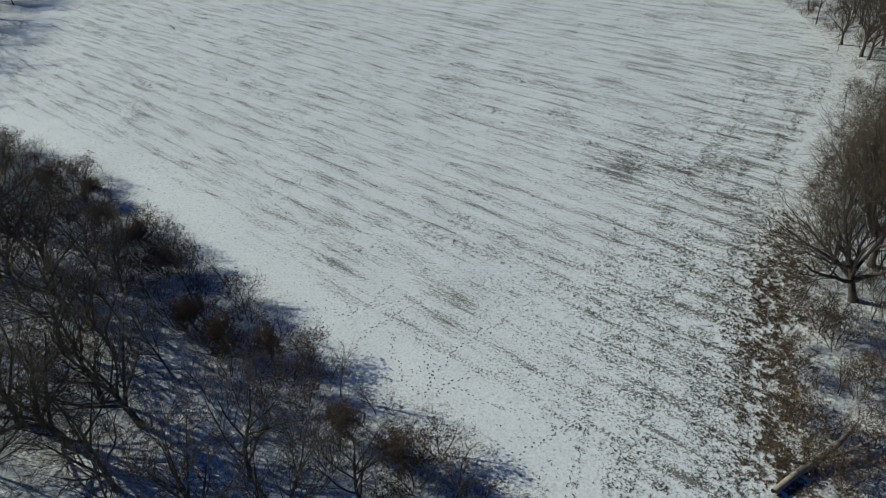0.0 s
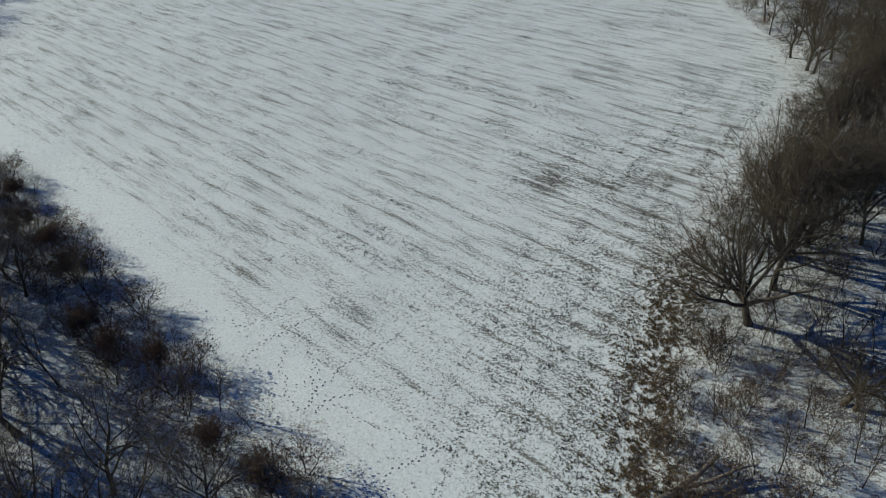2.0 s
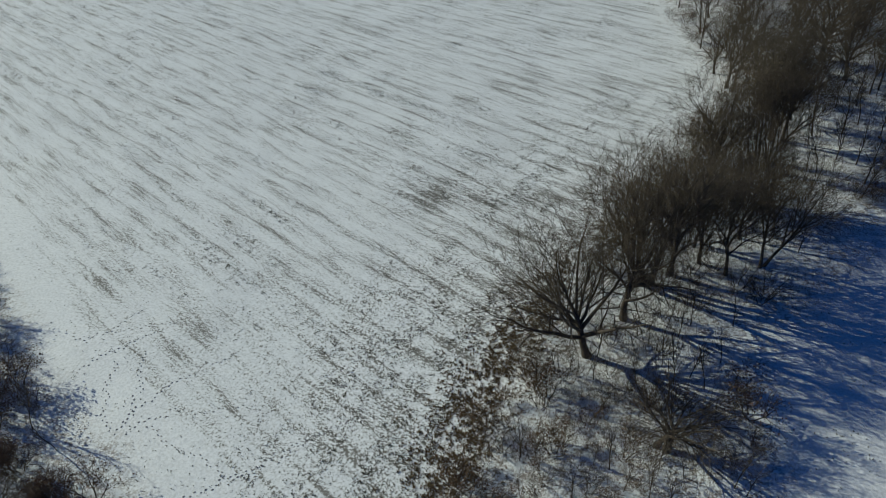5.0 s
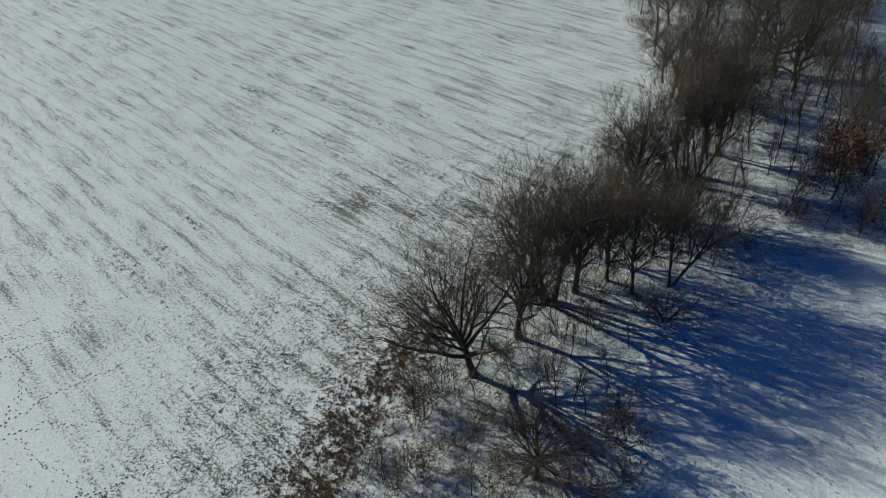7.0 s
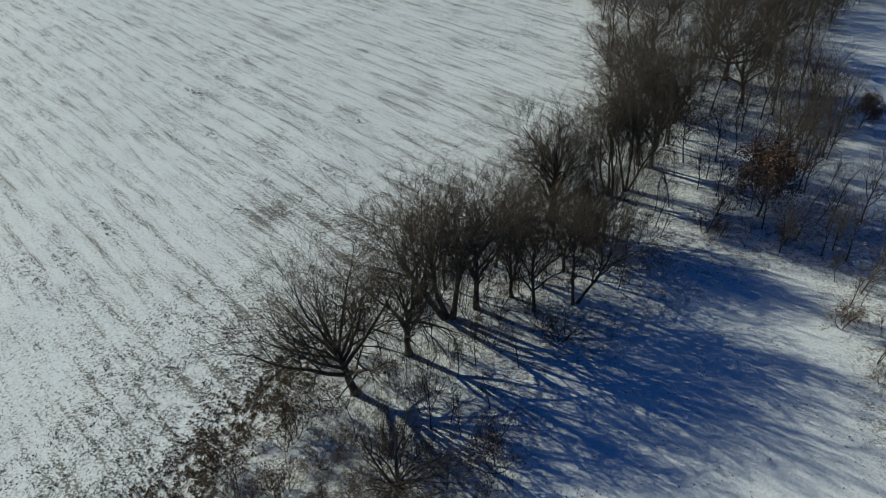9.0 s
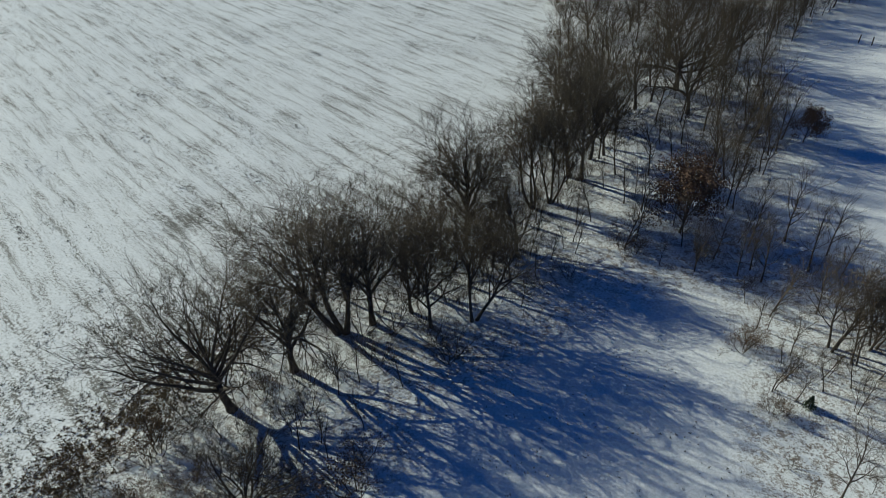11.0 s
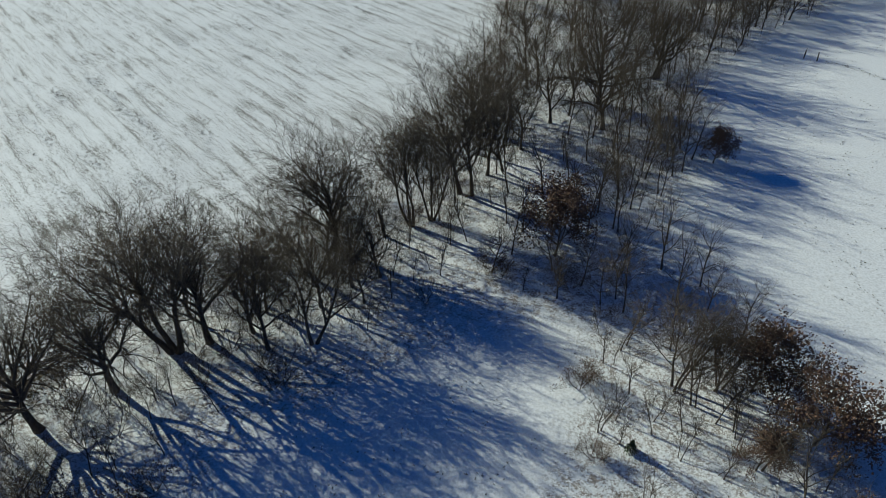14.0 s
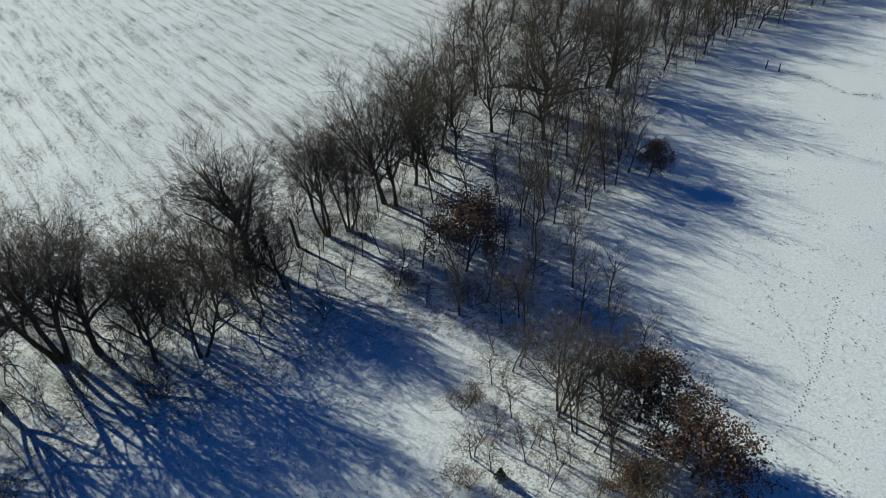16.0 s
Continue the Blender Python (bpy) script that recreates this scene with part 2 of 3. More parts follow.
def zone(x, y):
    """0 stubble field, 1 wood floor, 2 open snow."""
    wobble = 1.2 * (lattice(x / 2.3, y / 2.3, 11) - 0.5)
    field = (off_line(x, y, EAST_EDGE) + wobble < 0) & (off_line(x, y, WEST_EDGE) + wobble < 0)
    pasture = off_line(x, y, PASTURE_EDGE) + wobble > 0
    glade = (off_line(x, y, GLADE_EDGE) + wobble > 0) & ~pasture
    return np.where(field, 0, np.where(pasture | glade, 2, 1))


def build_ground():
    def axis(lo, hi, step):
        far = np.array([30, 80, 180, 400, 900, 2000, 4000.0])
        return np.concatenate([lo - far[::-1], np.arange(lo, hi + step / 2, step), hi + far])
    gx, gy = axis(-190, 130, 1.25), axis(-30, 240, 1.25)
    X, Y = np.meshgrid(gx, gy)
    verts = np.stack([X, Y, rise(X, Y)], -1).reshape(-1, 3)
    nx = len(gx)
    i = np.arange(len(gy) - 1)[:, None] * nx + np.arange(nx - 1)[None]
    i = i.ravel()
    faces = np.stack([i, i + 1, i + nx + 1, i + nx], 1)
    ob = mesh_object("ground", verts, faces, SNOW, smooth=True)
    x, y = verts[:, 0], verts[:, 1]
    wobble = 2.4 * (lattice(x / 2.6, y / 2.6, 11) - 0.5)

    def soft(d, width):
        k = np.clip((d + wobble) / width + 0.5, 0, 1)
        return k * k * (3 - 2 * k)
    field = soft(-off_line(x, y, EAST_EDGE), 1.5) * soft(-off_line(x, y, WEST_EDGE) - 3, 6)
    head = np.clip((13 + off_line(x, y, EAST_EDGE)) / 8, 0, 1) * np.clip((100 - y) / 30, 0.2, 1)
    thin = np.exp(-(((x + 25) / 8) ** 2 + ((y - 57) / 6) ** 2)) + 0.7 * np.exp(-(((x + 18) / 8) ** 2 + ((y - 88) / 5) ** 2))
    field = field * (1 + 0.09 * head + 0.20 * thin)
    bare = np.maximum(soft(off_line(x, y, PASTURE_EDGE), 4), soft(off_line(x, y, GLADE_EDGE), 4))
    wood = (1 - np.maximum(soft(-off_line(x, y, EAST_EDGE), 1.5) * soft(-off_line(x, y, WEST_EDGE), 2), bare)) * (0.55 + 0.45 * lattice(x / 5, y / 5, 31))
    for name, share in (("stubble_share", field), ("litter_share", wood + 0.08 * bare)):
        at = ob.data.attributes.new(name, "FLOAT", "POINT")
        at.data.foreach_set("value", share.astype(np.float32))
    return tagged(ob, "snow-covered ground with stubble, litter and open drifts", "ground", kind="structure")


build_ground()

# ---- trees ----


class Growth:
    """Collects the segments of one bare tree."""

    def __init__(self, seed, height, lengths, counts, last, up, wild, spread, first):
        self.thin = 0.0095 + 0.0005 * height
        self.rng = np.random.default_rng(seed)
        self.height, self.lengths, self.counts, self.last = height, lengths, counts, last
        self.up, self.wild, self.spread, self.first = up, wild, spread, first
        self.wood, self.limbs, self.branch, self.fine, self.tips = [], [], [], [], []

    def limb(self, pos, way, length, radius, level):
        rng = self.rng
        pos, way = np.array(pos, float), np.array(way, float)
        way /= np.linalg.norm(way)
        if level == self.last:
            end = pos + way * length
            self.fine.append((*pos, *end, radius, 0.0))
            self.tips.append(end * 0.7 + pos * 0.3)
            return
        steps = (6, 5, 3, 1)[min(level, 3)]
        if level == 1:
            self.limbs.append([])
        store = self.wood if level == 0 else self.limbs[-1] if level == 1 else self.branch
        taper = 0.5 if level == 0 else 0.75
        path, ways, r = [pos], [way], radius
        if level == 0:
            r = radius * 1.35
        for k in range(steps):
            way = way + rng.normal(size=3) * self.wild * (0.7 + 0.25 * level) + np.array([0, 0, self.up * (1.0, 0.75, 0.35, 0.15)[min(level, 3)]])
            way /= np.linalg.norm(way)
            r1 = radius * (1 - taper * (k + 1) / steps)
            nxt = pos + way * length / steps
            store.append((*pos, *nxt, r, r1))
            pos, r = nxt, r1
            path.append(pos)
            ways.append(way)
        n = self.counts[level]
        first = self.first if level == 0 else 0.20
        spin = rng.uniform(0, 6.28)
        for k in range(n):
            f = min(first + (1 - first) * (k + rng.uniform(0.3, 1.0)) / n, 1.0)
            if k == n - 1:
                f = 1.0
            i = min(int(f * steps), steps - 1)
            p = path[i] + (path[i + 1] - path[i]) * (f * steps - i)
            w = ways[i + 1]
            spin += 2.4 + rng.normal() * 0.5
            side = np.cross(w, (math.cos(spin), math.sin(spin), 0.3))
            side /= np.linalg.norm(side) + 1e-9
            angle = rng.uniform(0.40, 1.0) * self.spread if level == 0 else rng.uniform(0.50, 1.05)
            if k == n - 1:
                angle *= 0.35
            child = w * math.cos(angle) + side * math.sin(angle)
            rr = max(radius * (1 - taper * f) * (rng.uniform(0.62, 0.82) if level == 0 else rng.uniform(0.5, 0.74)), self.thin)
            ll = self.height * self.lengths[level + 1] * rng.uniform(0.7, 1.2) * (1.15 - 0.35 * f)
            self.limb(p, child, ll, rr, level + 1)


def tree(name, seed, height, girth, counts, lengths, stems=((0, 0, 0, 0),), up=0.10, wild=0.13, spread=1.0, first=0.4, leaf=None, leaf_count=0, leaf_size=0.15, leaf_low=1.0, label="", category="tree", bark=None, apart=False, twig=TWIG):
    """A leafless tree as trunk, limbs and crown of twigs, with dry leaves where it keeps them."""
    g = Growth(seed, height, lengths, counts, len(counts), up, wild, spread, first)
    for sx, sy, lx, ly in stems:
        g.limb((sx, sy, -0.1), (lx, ly, 1), height * lengths[0], girth, 0)
    fit = height / np.quantile([s[5] for s in g.fine], 0.985)

    def grown(segs, sides, joined=True):
        v = np.array(segs, float).reshape(-1, 8)
        v[:, :6] *= fit
        return swept(v, sides) if joined else tubes(v, sides)
    root = new(name)
    each = len(g.wood) // len(stems)
    for k in range(len(stems)):
        v, f = grown(g.wood[k * each:(k + 1) * each], 8)
        mesh_object("trunk" if len(stems) < 4 else "stem", v, f, bark or BARK, root, smooth=True)
    if apart:
        for segs in g.limbs:
            v, f = grown(segs, 6)
            mesh_object("limb", v, f, bark or BARK, root, smooth=True)
    else:
        v, f = grown([q for segs in g.limbs for q in segs], 5)
        tagged(mesh_object("limbwork", v, f, bark or BARK, root), kind="stuff")
    if g.branch:
        v, f = grown(g.branch, 3, False)
        tagged(mesh_object("branchwork", v, f, bark or BARK, root), kind="stuff")
    fine = np.array(g.fine)
    fine[:, :6] *= fit
    v, f = spikes(fine)
    tagged(mesh_object("crown", v, f, twig, root), kind="stuff")
    if leaf:
        tips = np.array(g.tips) * fit
        if leaf_low < 1:
            tips = tips[tips[:, 2] < height * leaf_low]
        spots = tips[g.rng.integers(0, len(tips), leaf_count)] + g.rng.normal(size=(leaf_count, 3)) * 0.16
        v, f = leaves(spots, leaf_size, g.rng)
        tagged(mesh_object("foliage", v, f, leaf, root), "curled dry brown leaves", kind="stuff")
    return tagged(root, label, category)


def level(x, y):
    return float(rise(np.array(float(x)), np.array(float(y))))


def plant(proto, x, y, scale=1.0, turn=0.0, lean=(0, 0), label="", group="", sx=1.0):
    m = Matrix.Translation((x, y, level(x, y))) @ Euler((radians(lean[0]), radians(lean[1]), radians(turn))).to_matrix().to_4x4()
    ob = copy_thing(proto, m)
    ob.scale = (scale * sx, scale * sx, scale)
    return tagged(ob, label, "", group)


BARE = "bare dark-barked deciduous tree standing in thin snow"
BROAD = (0.30, 0.50, 0.27, 0.13, 0.055)
TALL = [tree("deciduous_tree", 100 + k, 12.0, 0.19, (9, 6, 5, 6), (0.48, 0.42, 0.24, 0.13, 0.066), up=0.05, wild=0.13, first=0.22, spread=1.1, label=BARE) for k in range(4)]
SPREAD = [tree("oak_tree", 200 + k, 12.0, 0.27, (10, 7, 6, 5), (0.34, 0.54, 0.26, 0.13, 0.066), up=0.04, wild=0.14, first=0.45, spread=1.15, apart=True, label="broad-crowned bare oak with heavy limbs") for k in range(4)]
SLIM = [tree("slim_tree", 300 + k, 12.0, 0.11, (11, 7, 6), (0.66, 0.33, 0.18, 0.105), up=0.06, wild=0.11, spread=0.9, first=0.28, label="slender bare woodland tree in snow") for k in range(6)]
YOUNG = [tree("sapling", 400 + k, 5.0, 0.045, (8, 5, 4), (0.7, 0.30, 0.17, 0.10), up=0.08, wild=0.10, spread=0.8, first=0.25, label="thin leafless sapling in snow", category="sapling") for k in range(4)]
FAN = tuple((0.2 * math.cos(a), 0.2 * math.sin(a), 0.7 * math.cos(a), 0.7 * math.sin(a)) for a in (0.3, 1.5, 2.8, 4.0, 5.2))
CLUMP = tuple((0.3 * math.cos(a), 0.3 * math.sin(a), 0.22 * math.cos(a), 0.22 * math.sin(a)) for a in (0.4, 2.4, 4.6))
BUSHY = [tree("clump_tree", 440 + k, 9.0, 0.10, (7, 6, 5, 4), (0.52, 0.42, 0.24, 0.13, 0.06), CLUMP, up=0.07, wild=0.11, spread=0.9, first=0.35, leaf=OAK_LEAF, leaf_count=350, leaf_size=0.12, label="many-stemmed bare tree with a dense twiggy crown") for k in range(2)]
SHRUB = [tree("shrub", 500 + k, 2.6, 0.035, (4, 4, 3), (0.5, 0.4, 0.28, 0.2), FAN, up=0.06, wild=0.14, label="tangled leafless shrub in snow", category="shrub") for k in range(3)]
RUSSET = [tree("leafy_shrub", 520 + k, 3.0, 0.045, (5, 5, 4), (0.5, 0.4, 0.26, 0.16), FAN[:4], up=0.07, wild=0.13, leaf=BRUSH_LEAF, leaf_count=640, leaf_size=0.135, label="low shrub that keeps its dull brown leaves", category="shrub") for k in range(3)]
COPPER = [tree("leafy_oak", 540 + k, 6.0, 0.09, (9, 6, 5, 4), (0.5, 0.44, 0.24, 0.14, 0.08), up=0.06, wild=0.12, first=0.2, leaf=OAK_LEAF, leaf_count=7000, leaf_size=0.15, leaf_low=0.95, label="small oak still holding coppery brown leaves") for k in range(3)]
for k, ob in enumerate(TALL + SPREAD + SLIM + YOUNG + BUSHY + SHRUB + RUSSET + COPPER):
    # each pattern tree stands in the far wood
    x, y = 9.0 * (k % 7) - 10, 215 + 8.0 * (k // 7)
    ob.location = (x, y, level(x, y))

pick = random.Random(5)


def edge_tree(seed, x, y, height, girth, stems, counts=(8, 7, 6, 6), lengths=BROAD, turn=0, label="broad bare oak with fanning limbs at the field edge", **more):
    ob = tree("oak_tree", seed, height * 1.08, girth, counts, lengths, stems, label=label, apart=True, **more)
    ob.location, ob.rotation_euler = (x, y, level(x, y)), (0, 0, radians(turn))
    return tagged(ob, group="oaks along the field edge")


# the tree line between the field and the glade, from south to north
FANNED = (0.30, 0.55, 0.28, 0.14, 0.066)
UPRIGHT = (0.50, 0.41, 0.24, 0.13, 0.066)
edge_tree(31, -11.3, 34.7, 11.8, 0.34, ((0, 0, -0.26, -0.06),), (13, 8, 6, 7), FANNED, up=0.05, wild=0.14, spread=1.08, first=0.45)
edge_tree(32, -8.4, 39.5, 10.6, 0.30, ((0, 0, -0.20, -0.05),), (12, 7, 6, 7), (0.42, 0.46, 0.24, 0.13, 0.066), up=0.06, wild=0.14, spread=0.95, first=0.4)
edge_tree(33, -6.3, 44.4, 13.4, 0.26, ((-0.25, -0.1, -0.70, -0.1), (-0.1, 0.1, -0.24, 0.1), (0.3, 0.1, 0.02, 0.0)), (7, 7, 6, 7), (0.46, 0.42, 0.24, 0.13, 0.066), spread=0.8, up=0.05, wild=0.13, first=0.42, label="tall three-stemmed bare oak fanning out at the field edge")
edge_tree(34, -4.2, 46.2, 12.0, 0.27, ((0, 0, -0.02, 0),), (12, 7, 6, 7), UPRIGHT, spread=1.0, up=0.06, wild=0.15, first=0.3)
edge_tree(35, 0.8, 47.0, 10.4, 0.17, ((0, 0, -0.05, 0),), (11, 7, 6, 6), UPRIGHT, spread=1.0, up=0.06, first=0.3)
edge_tree(36, 4.0, 48.6, 10.8, 0.15, ((0, 0, 0.02, 0), (0.3, 0.2, 0.32, 0.1)), (8, 6, 6, 6), (0.50, 0.38, 0.2, 0.13, 0.066), wild=0.15, label="crooked twin-stemmed bare tree by the glade", first=0.35)
edge_tree(37, 0.4, 61.2, 12.6, 0.30, ((0, 0, -0.02, 0.02),), (14, 8, 6, 7), (0.52, 0.46, 0.23, 0.13, 0.066), spread=1.0, up=0.06, wild=0.13, first=0.3)
edge_tree(38, 6.2, 66.9, 11.4, 0.15, ((0, 0, -0.30, 0.05), (0.15, 0.1, -0.05, 0.1), (-0.1, 0.1, -0.6, 0.1)), (6, 6, 6, 6), (0.50, 0.36, 0.2, 0.12, 0.062), spread=0.6, up=0.06, label="many-stemmed bare tree with upswept limbs", first=0.4)
edge_tree(39, 7.9, 68.4, 10.8, 0.13, ((0, 0, 0.05, 0.05), (0.15, 0.1, 0.42, 0.1), (-0.1, 0, -0.25, 0)), (6, 6, 6, 6), (0.50, 0.36, 0.2, 0.12, 0.062), spread=0.65, up=0.06, label="many-stemmed bare tree with upswept limbs", first=0.4)
edge_tree(40, 9.2, 74.5, 14.2, 0.26, ((0, 0, -0.08, 0),), (11, 7, 6, 7), (0.48, 0.44, 0.22, 0.13, 0.066), spread=1.05, up=0.06, first=0.35)
edge_tree(41, 10.6, 74.4, 13.4, 0.2, ((0, 0, 0.04, 0),), (11, 7, 6, 7), UPRIGHT, spread=1.0, up=0.06, first=0.35)
edge_tree(42, 12.6, 80.4, 8.4, 0.17, ((0, 0, -0.25, 0),), (9, 6, 5, 6), (0.40, 0.48, 0.25, 0.13, 0.066), wild=0.2, up=0.03, label="low twisted bare tree in thin snow", first=0.45)
edge_tree(43, 20.8, 101.7, 13.0, 0.36, ((0, 0, 0, 0.02),), (12, 8, 6, 7), FANNED, wild=0.14, up=0.04, spread=1.2, label="massive wide-limbed bare oak inside the wood", first=0.5)
edge_tree(44, 27.4, 112.6, 12.6, 0.27, ((0, 0, 0, 0.02), (0.4, 0, 0.3, 0)), (7, 6, 6, 7), spread=1.0, up=0.06, first=0.45)
EDGE_TREES = [
    (-7.6, 48.4, 8.5, 0), (-3.6, 52.4, 10.0, -2), (-0.8, 56.8, 10.0, 0), (-1.4, 48.4, 10.5, 2), (2.7, 53.0, 9.5, 0), (4.2, 56.4, 9.0, 3),
    (6.2, 54.6, 7.0, 5), (-1.6, 51.0, 9.0, -3), (3.2, 58.6, 9.0, 0), (6.2, 58.4, 9.5, 2), (1.2, 58.0, 10.5, -2), (11.1, 79.0, 12.0, 0), (8.8, 83.6, 12.0, -3), (15.6, 94.0, 12.5, 0),
    (6.6, 88.5, 11.5, -2), (10.3, 104.0, 12.0, -4), (13.5, 86.0, 11.0, 0),
]
for k, (x, y, h, lean) in enumerate(EDGE_TREES):
    plant(TALL[k % 4], x, y, h / 12, 73 * k, (0, lean), group="trees along the field edge")


def scatter(xs, ys, gap, inside, seed):
    """Places no nearer than gap to each other inside a region."""
    r = random.Random(seed)
    kept = []
    cells = {}
    for _ in range(int((xs[1] - xs[0]) * (ys[1] - ys[0]) / gap ** 2 * 6)):
        x, y = r.uniform(*xs), r.uniform(*ys)
        if not inside(x, y):
            continue
        c = (int(x // gap), int(y // gap))
        if any((x - a) ** 2 + (y - b) ** 2 < gap * gap for i in (-1, 0, 1) for j in (-1, 0, 1) for a, b in cells.get((c[0] + i, c[1] + j), ())):
            continue
        cells.setdefault(c, []).append((x, y))
        kept.append((x, y))
    return kept


def off(x, y, line):
    return float(off_line(np.array(x), np.array(y), line))


# the long wood that runs north from the tree line
def in_north_wood(x, y):
    return y > 85 and off(x, y, EAST_EDGE) > 1.5 and off(x, y, PASTURE_EDGE) < -1.5


for x, y in scatter((-25, 90), (84, 180), 4.8, in_north_wood, 21):
    kind = pick.random()
    rim = off(x, y, PASTURE_EDGE) > -9
    proto = pick.choice(SLIM) if kind < 0.5 or (rim and y < 118) else pick.choice(TALL) if kind < 0.9 else pick.choice(SPREAD)
    plant(proto, x, y, pick.uniform(0.62, 0.86) if rim else pick.uniform(0.74, 1.06), pick.uniform(0, 360), (pick.uniform(-4, 4), pick.uniform(-4, 4)), group="trees of the north wood")
for x, y in scatter((10, 90), (104, 178), 4.2, lambda x, y: y > 100 and -12 < off(x, y, PASTURE_EDGE) < -0.8, 29):
    plant(pick.choice(YOUNG) if pick.random() < 0.7 else pick.choice(SHRUB), x, y, pick.uniform(0.7, 1.25), pick.uniform(0, 360), group="brush along the north wood")


for x, y in scatter((28, 92), (124, 180), 3.4, lambda x, y: -14 < off(x, y, PASTURE_EDGE) < -0.6, 33):
    plant(pick.choice(SLIM) if pick.random() < 0.6 else pick.choice(TALL), x, y, pick.uniform(0.5, 0.85), pick.uniform(0, 360), (pick.uniform(-4, 4), pick.uniform(-4, 4)), group="trees of the north wood")
for x, y in scatter((-20, 12), (84, 160), 3.0, lambda x, y: 0.6 < off(x, y, EAST_EDGE) < 6, 30):
    kind = pick.random()
    plant(pick.choice(RUSSET) if kind < 0.4 else pick.choice(SHRUB) if kind < 0.7 else pick.choice(YOUNG), x, y, pick.uniform(0.5, 1.0), pick.uniform(0, 360), group="brush along the north wood")


# thin young growth between the tree line and the pasture
def in_thicket(x, y):
    return 60 < y < 100 and off(x, y, EAST_EDGE) > (11 if y < 80 else 16) and off(x, y, PASTURE_EDGE) < -1


for x, y in scatter((0, 40), (58, 100), 3.3, in_thicket, 22):
    kind = pick.random()
    if kind < 0.50:
        plant(pick.choice(YOUNG), x, y, pick.uniform(0.8, 1.5), pick.uniform(0, 360), (pick.uniform(-6, 6), pick.uniform(-6, 6)), group="saplings of the thicket")
    elif kind < 0.88:
        plant(pick.choice(SLIM), x, y, pick.uniform(0.5, 0.82), pick.uniform(0, 360), (pick.uniform(-5, 5), pick.uniform(-5, 5)), group="young trees of the thicket")
    else:
        plant(pick.choice(SHRUB), x, y, pick.uniform(0.5, 1.0), pick.uniform(0, 360), group="shrubs of the thicket")
for x, y, h in [(23.7, 70.4, 8.5), (24.2, 74.9, 9.0), (26.0, 78.3, 9.5), (28.4, 83.3, 9.5), (27.6, 65.4, 8.0), (22.5, 60.1, 6.5), (15.5, 70.2, 6.5), (26.6, 72.0, 8.0)]:
    plant(pick.choice(SLIM), x, y, h / 12, 67 * x, (3 * math.sin(x), 4 * math.cos(y)), group="young trees of the thicket")
for x, y, h in [(25.3, 83.0, 9.0), (28.3, 87.9, 9.0), (31.3, 84.9, 7.5), (33.3, 89.5, 8.0), (29.5, 94.0, 9.5), (25.8, 91.3, 9.5), (31.6, 97.4, 8.5), (23.9, 77.7, 8.0), (31.9, 91.6, 8.5), (30.0, 80.6, 7.0), (27.4, 76.6, 7.0)]:
    plant(pick.choice(SLIM), x, y, h / 12, 67 * x, (4 * math.sin(x), 5 * math.cos(y)), group="young trees of the thicket", sx=1.2)
for x, y, h in [(7.8, 51.4, 4.2), (8.3, 55.9, 5.0), (9.4, 58.7, 4.6), (7.3, 58.9, 5.2), (11.5, 60.2, 4.8), (10.3, 60.7, 4.0), (11.0, 65.0, 5.5), (7.8, 69.7, 4.5)]:
    plant(pick.choice(YOUNG), x, y, h / 5, 67 * x, group="saplings by the glade")

# ---- the west wood ----
def in_west_wood(x, y):
    return off(x, y, WEST_EDGE) > 4.0 and x > -116 and 5 < y < 66


for x, y in scatter((-120, -28), (-12, 66), 4.1, in_west_wood, 23):
    deep = off(x, y, WEST_EDGE)
    kind = pick.random()
    if deep < 8 or kind < 0.25:
        proto = pick.choice(SLIM + YOUNG) if kind < 0.45 else pick.choice(COPPER)
        h = min(0.36 + 0.04 * deep, 0.9) if proto not in YOUNG else 1.1
        plant(proto, x, y, h, pick.uniform(0, 360), (pick.uniform(-5, 5), pick.uniform(-5, 5)), group="edge trees of the west wood")
    else:
        proto = pick.choice(TALL) if kind < 0.7 else pick.choice(SPREAD)
        plant(proto, x, y, min(0.42 + 0.036 * deep, 1.0), pick.uniform(0, 360), (pick.uniform(-5, 5), pick.uniform(-5, 5)), group="trees of the west wood")
for x, y in scatter((-112, -30), (-5, 64), 2.2, lambda x, y: 2.0 < off(x, y, WEST_EDGE) < 8.5, 24):
    proto = pick.choice(RUSSET) if pick.random() < 0.6 else pick.choice(SHRUB + YOUNG[:1])
    plant(proto, x, y, pick.uniform(0.7, 1.2), pick.uniform(0, 360), group="brush along the west wood")


def in_corner_wood(x, y):
    return 6 < off(x, y, WEST_EDGE) < 34 and y > 66


for x, y in scatter((-190, -118), (62, 150), 6.0, in_corner_wood, 25):
    plant(pick.choice(TALL), x, y, pick.uniform(0.8, 1.05), pick.uniform(0, 360), group="trees of the far corner")

# ---- the brush at the south end of the tree line ----
plant(SPREAD[2], -6.3, 26.6, 0.46, 30, (0, 6), "low wide-spreading bare tree with crooked limbs", sx=1.75)
plant(SPREAD[3], -5.6, 26.2, 0.42, 140, (8, 0), "low wide-spreading bare tree with crooked limbs", sx=1.7)
for x, y, s, t in [(-14.2, 29.6, 0.95, 0), (-18.3, 26.0, 0.8, 60), (-18.9, 20.8, 0.9, 120), (-19.7, 22.2, 0.75, 200), (-15.1, 30.6, 0.7, 260), (-13.3, 24.6, 0.8, 310), (-17.5, 15.6, 1.0, 20), (0.4, 30.2, 1.15, 90), (-20.6, 17.4, 0.7, 10), (-14.8, 19.0, 0.9, 45)]:
    plant(RUSSET[int(t) % 3], x, y, s, t, group="leafy brush by the grass strip")
